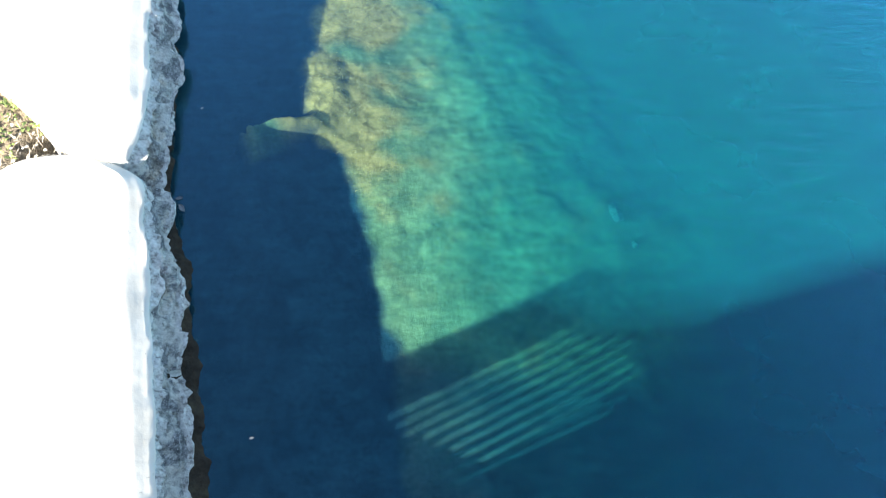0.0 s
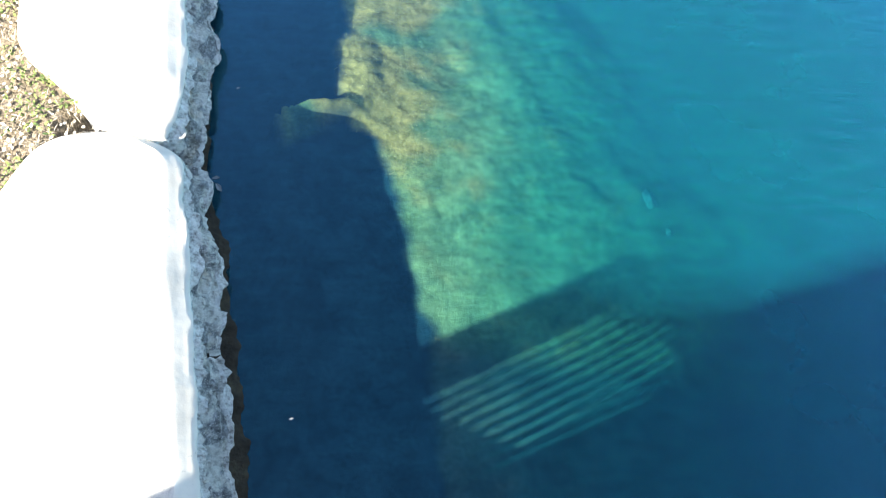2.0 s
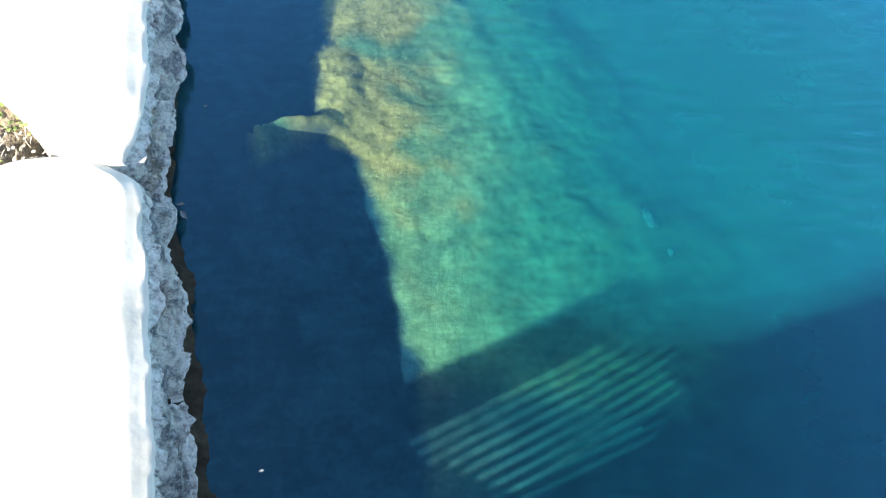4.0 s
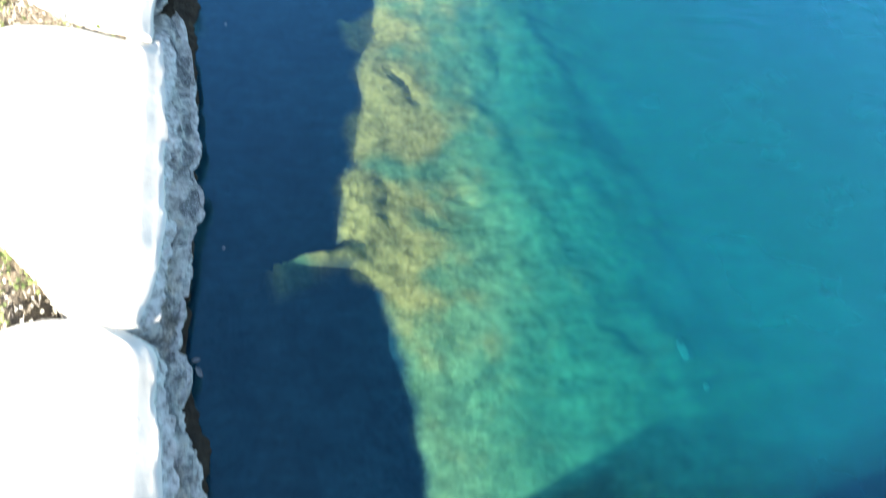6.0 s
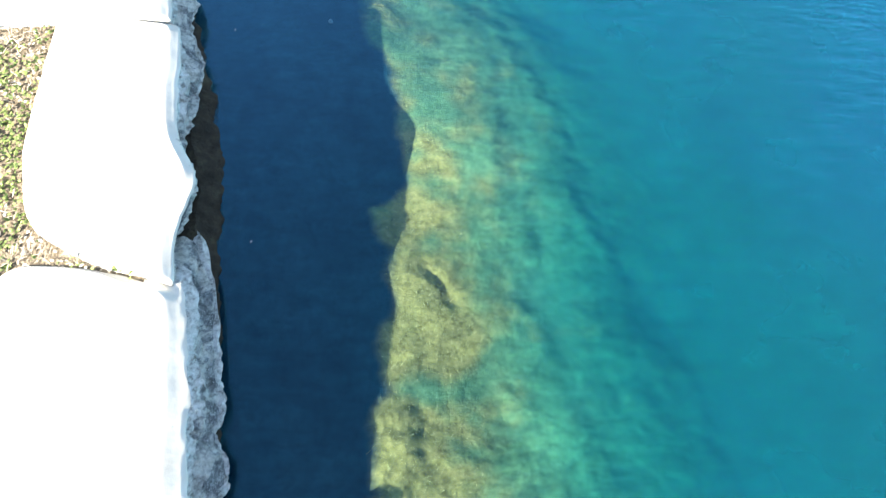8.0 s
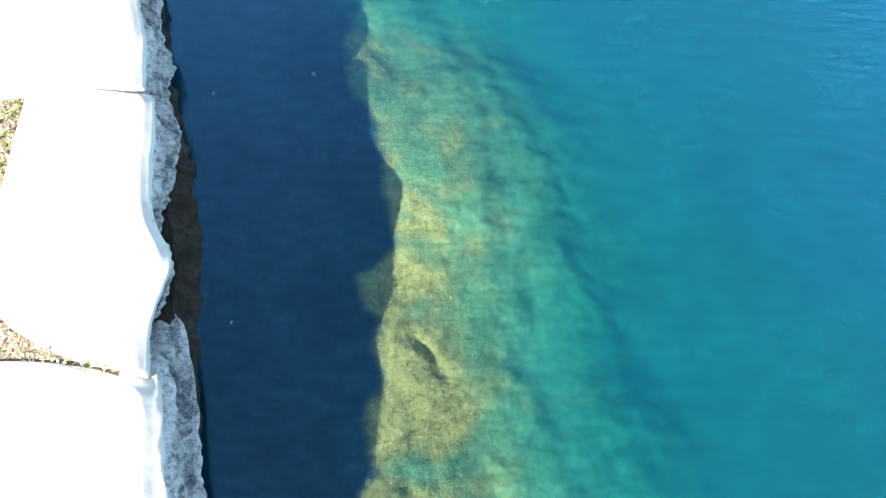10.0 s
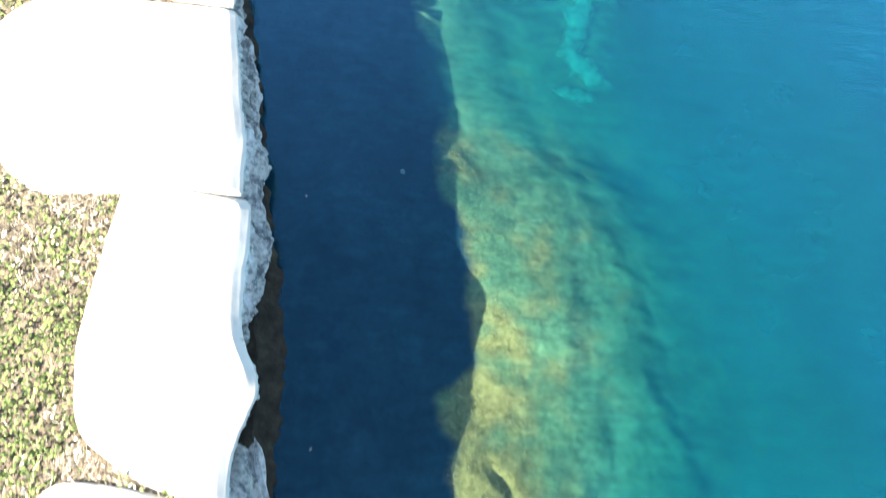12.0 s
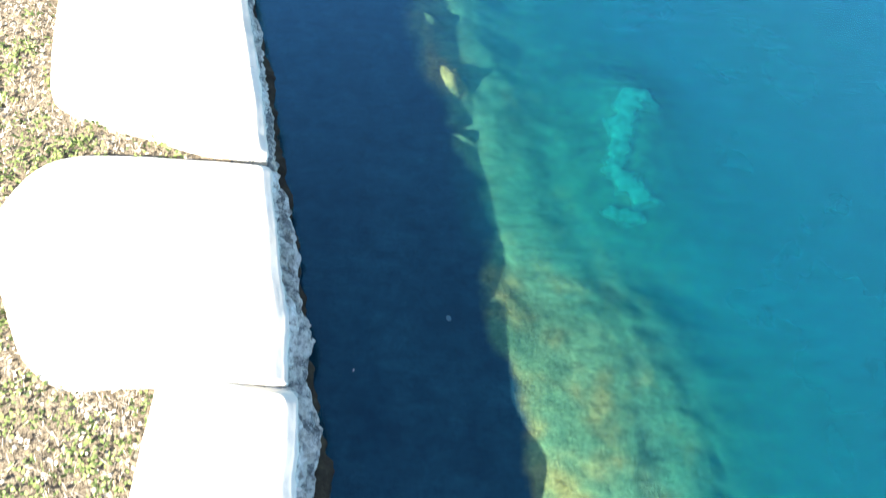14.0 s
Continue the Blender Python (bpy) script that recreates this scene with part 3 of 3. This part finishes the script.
moved = bmesh.ops.extrude_face_region(bm, geom=[top])["geom"]
bmesh.ops.translate(bm, verts=[v for v in moved if isinstance(v, bmesh.types.BMVert)], vec=(0, 0, -0.2))
part("platform", bm, WOOD, deck)
for x, y in ((-1.2, -2.6), (1.95, -1.75), (-1.2, -6.0), (2.2, -6.0)):
    bm = bmesh.new()
    box(bm, x - 0.12, x + 0.12, y - 0.12, y + 0.12, -2.5, 2.40)
    part("pile", bm, WOOD, deck)


# ---- plants behind the stones ----
def inside(outline, x, y):
    hit = False
    for (x0, y0), (x1, y1) in zip(outline, outline[1:] + outline[:1]):
        if (y0 > y) != (y1 > y) and x < x0 + (y - y0) / (y1 - y0) * (x1 - x0):
            hit = not hit
    return hit


def blades(name, spots, material, length, width, bend, lean, seed):
    """Many small pointed leaves in one mesh. Each spot is a place on the ground."""
    rnd = random.Random(seed)
    verts, faces = [], []
    for p in spots:
        turn, tip = rnd.uniform(0, 6.283), rnd.uniform(*lean)
        d = Vector((math.cos(turn), math.sin(turn), 0))
        side = Vector((-d.y, d.x, 0))
        size = rnd.uniform(*length)
        w = width * rnd.uniform(0.6, 1.3)
        up = Vector((0, 0, 1))
        way = (d * math.cos(tip) + up * math.sin(tip)) * size
        mid = p + way * 0.5 + up * bend * size
        end = p + way
        n = len(verts)
        verts += [p - side * w * 0.25, p + side * w * 0.25, mid + side * w * 0.5, mid - side * w * 0.5, end]
        faces += [(n, n + 1, n + 2, n + 3), (n + 3, n + 2, n + 4)]
    return mesh_object(name, verts, faces, material, False)


rnd = random.Random(5)
edges = np.array([tuple(p) for row in STONES for p in fillet(row[0], row[1], 0.06)])
outlines = [[tuple(p) for p in fillet(row[0], row[1], 0.1)] for row in STONES]
green_spots, straw_spots, litter_spots = [], [], []
for k in range(42000):
    ps, pu = rnd.uniform(-0.9, 5.3), rnd.uniform(-1.75, -0.12)
    if any(inside(o, ps, pu) for o in outlines) or ps > 3.3 and pu > wall_line(ps) - 0.42:
        continue
    dense = fbm(ps * 2.3, pu * 2.3, 11.0) + 0.5 * fbm(ps * 9, pu * 9, 12.0)
    dense -= 0.30 * (1.0 - ease(0.04, 0.40, float(np.min(np.hypot(edges[:, 0] - ps, edges[:, 1] - pu))))) - 0.12
    spot = at_wall(ps, pu, 0.295 + rnd.uniform(0.0, 0.05))
    if rnd.random() < 0.60 + 0.15 * ease(1.0, 0.0, ps) + 1.8 * dense:
        green_spots.append(spot)
    elif rnd.random() < 0.6 - 0.25 * ease(1.0, 0.0, ps):
        straw_spots.append(spot)
    elif rnd.random() < 0.35:
        litter_spots.append(spot)
weeds = blades("weeds", green_spots, GREEN, (0.014, 0.034), 0.016, 0.12, (-0.1, 0.9), 1)
tagged(weeds, "low green creeping weeds on the bank", "weeds", kind="stuff")
dry = blades("dry_grass", straw_spots, STRAW, (0.02, 0.07), 0.004, 0.05, (0.0, 0.7), 2)
tagged(dry, "dry straw-coloured grass stalks on the bank", "dry grass", kind="stuff")
litter = blades("leaf_litter", litter_spots, PALE_LEAF, (0.012, 0.03), 0.018, 0.05, (0.0, 0.4), 3)
tagged(litter, "pale dry fallen leaves on the soil", "leaf litter", kind="stuff")

# ---- what grows and lies under water ----
tufts = []
for k in range(70000):
    ps, pu = rnd.uniform(-1.8, 5.6), rnd.uniform(0.72, 2.1)
    thick = 0.9 * (turf_cover(ps, pu) - 0.25) + 0.15 * fbm(ps * 1.1 + 3.0, pu * 1.4, 21.0) - 0.35 * ease(1.2, 2.0, pu)
    if rnd.random() < thick * lit_algae_cover(ps, pu) ** 2:
        tufts.append(at_wall(ps, pu, bed_height(ps, pu) - 0.004))
weed = blades("algae", tufts, ALGAE, (0.02, 0.055), 0.0014, 0.08, (-0.1, 0.4), 4)
tagged(weed, "yellow-olive thread algae growing on the shelf", "algae", kind="stuff")


def slab(name, s0, u0, length, wide, thick, turn, tilt, seed, material, label, category, lift=0.04):
    """A flat ragged piece lying on the bed."""
    bm = bmesh.new()
    bmesh.ops.create_grid(bm, x_segments=24, y_segments=24, size=0.5)
    for v in bm.verts:
        x, y = v.co.x * length, v.co.y * wide
        v.co = Vector((x * (1 + 0.3 * fbm(x * 9, y * 9, seed)), y * (1 + 0.3 * fbm(x * 9, y * 9, seed + 1)), 0.04 * fbm(x * 7, y * 7, seed + 2) - 0.04 * (v.co.x ** 2 + v.co.y ** 2) * 4))
    bmesh.ops.solidify(bm, geom=bm.faces[:], thickness=thick)
    me = bpy.data.meshes.new(name)
    bmesh.ops.recalc_face_normals(bm, faces=bm.faces)
    bm.to_mesh(me)
    bm.free()
    me.materials.append(material)
    ob = new(name, me)
    p = at_wall(s0, u0, bed_height(s0, u0) + lift)
    ob.matrix_world = pose(p.x, p.y, p.z, tilt, 0, turn)
    return tagged(ob, label, category)


def ribbon(name, way, seed, material, label, category):
    """A long crumpled sheet lying along a line of (s, u, half width)."""
    line = []
    for (s0, u0, w0), (s1, u1, w1) in zip(way, way[1:]):
        line += [(s0 + (s1 - s0) * k / 8, u0 + (u1 - u0) * k / 8, w0 + (w1 - w0) * k / 8) for k in range(8)]
    line.append(way[-1])
    verts, wide = [], 12
    for side in (0.0, -0.012):
        for i, (s, u, w) in enumerate(line):
            a, c = line[max(0, i - 2)], line[min(len(line) - 1, i + 2)]
            d = Vector((c[0] - a[0], c[1] - a[1])).normalized()
            for k in range(wide + 1):
                q = (2 * k / wide - 1) * w * (1 + 0.7 * fbm(s * 8, u * 8, seed + (k > wide / 2)) + 0.6 * fbm(s * 27, u * 27, seed + 2 + (k > wide / 2)))
                ps, pu = s - d.y * q, u + d.x * q
                z = bed_height(ps, pu) + 0.05 + 0.004 * fbm(ps * 9, pu * 9, seed + 4) - 0.02 * (2 * k / wide - 1) ** 2
                verts.append(at_wall(ps, pu, z + side))
    n, m = len(line), wide + 1
    faces = []
    for j in range(n - 1):
        for k in range(wide):
            a = j * m + k
            faces += [(a, a + 1, a + m + 1, a + m), (n * m + a, n * m + a + m, n * m + a + m + 1, n * m + a + 1)]
        for k in (0, wide):
            a = j * m + k
            faces.append((a, a + m, n * m + a + m, n * m + a))
    for j in (0, n - 1):
        for k in range(wide):
            a = j * m + k
            faces.append((a, n * m + a, n * m + a + 1, a + 1))
    ob = mesh_object(name, verts, faces, material)
    hold = ob.data.attributes.new("hold", "FLOAT", "POINT")
    ends = [min(1.0, 0.45 + 3.0 * min(i, n - 1 - i) / n) for i in range(n)]
    hold.data.foreach_set("value", [ends[i] * (1.0 - (2 * k / wide - 1) ** 2) for side in (0, 1) for i in range(n) for k in range(m)])
    return tagged(ob, label, category)


ribbon("sunken_sheet", ((4.56, 2.14, 0.06), (4.67, 2.13, 0.13), (4.76, 2.06, 0.14), (4.74, 1.94, 0.14), (4.62, 1.90, 0.12), (4.50, 1.87, 0.13), (4.34, 1.82, 0.09), (4.22, 1.79, 0.09), (4.12, 1.80, 0.13), (4.05, 1.88, 0.14), (4.02, 1.96, 0.09), (4.00, 2.07, 0.04)), 1.0, PALE, "long pale crumpled sheet sunk on the bed", "debris")
ribbon("sunken_scrap", ((3.91, 1.64, 0.04), (3.93, 1.72, 0.08), (3.91, 1.82, 0.09), (3.88, 1.93, 0.05)), 2.0, PALE, "small pale scrap sunk beside the crumpled sheet", "debris")
slab("pale_rock", -0.11, 2.37, 0.11, 0.16, 0.08, 20, 0, 4.0, SUNK, "small pale rock on the deep bed", "rock", 0.05)
slab("pale_rock", -0.32, 2.44, 0.05, 0.06, 0.06, 0, 0, 5.0, SUNK, "small pale rock on the deep bed", "rock", 0.05)
# added piece that stands in for a small bright speck under water
slab("pale_speck", 3.18, 0.72, 0.05, 0.06, 0.04, 30, 0, 6.0, FLOTSAM, "small pale piece added for a bright speck in the wall's shade", "rock", 0.02)


def flake(x, y, size, turn, seed):
    """A curled scrap of leaf afloat."""
    bm = bmesh.new()
    bmesh.ops.create_grid(bm, x_segments=8, y_segments=5, size=0.5)
    for v in bm.verts:
        a, b = v.co.x, v.co.y
        wide = 0.45 * max(0.12, 1 - (2 * a) ** 2) * (1 + 0.4 * fbm(a * 5, b * 5, seed))
        v.co = Vector((a * size, b * size * wide, size * (0.10 * (2 * b) ** 2 + 0.05 * fbm(a * 4, b * 4, seed + 1))))
    bmesh.ops.solidify(bm, geom=bm.faces[:], thickness=0.0015)
    me = bpy.data.meshes.new("floating_leaf")
    bm.to_mesh(me)
    bm.free()
    me.materials.append(FLOTSAM)
    ob = new("floating_leaf", me)
    ob.matrix_world = pose(x, y, 0.003, 0, 0, turn)
    return tagged(ob, "small pale dead leaf floating on the water", "leaf", "leaves afloat by the wall")


flake(-1.395, 1.530, 0.060, -50, 1.0)
flake(-1.420, 1.590, 0.045, 10, 2.0)
flake(-0.871, 0.247, 0.025, 15, 3.0)
flake(-1.361, 2.194, 0.02, 30, 4.0)
flake(-1.818, 5.093, 0.02, 80, 5.0)
flake(-1.539, 3.662, 0.02, 60, 6.0)
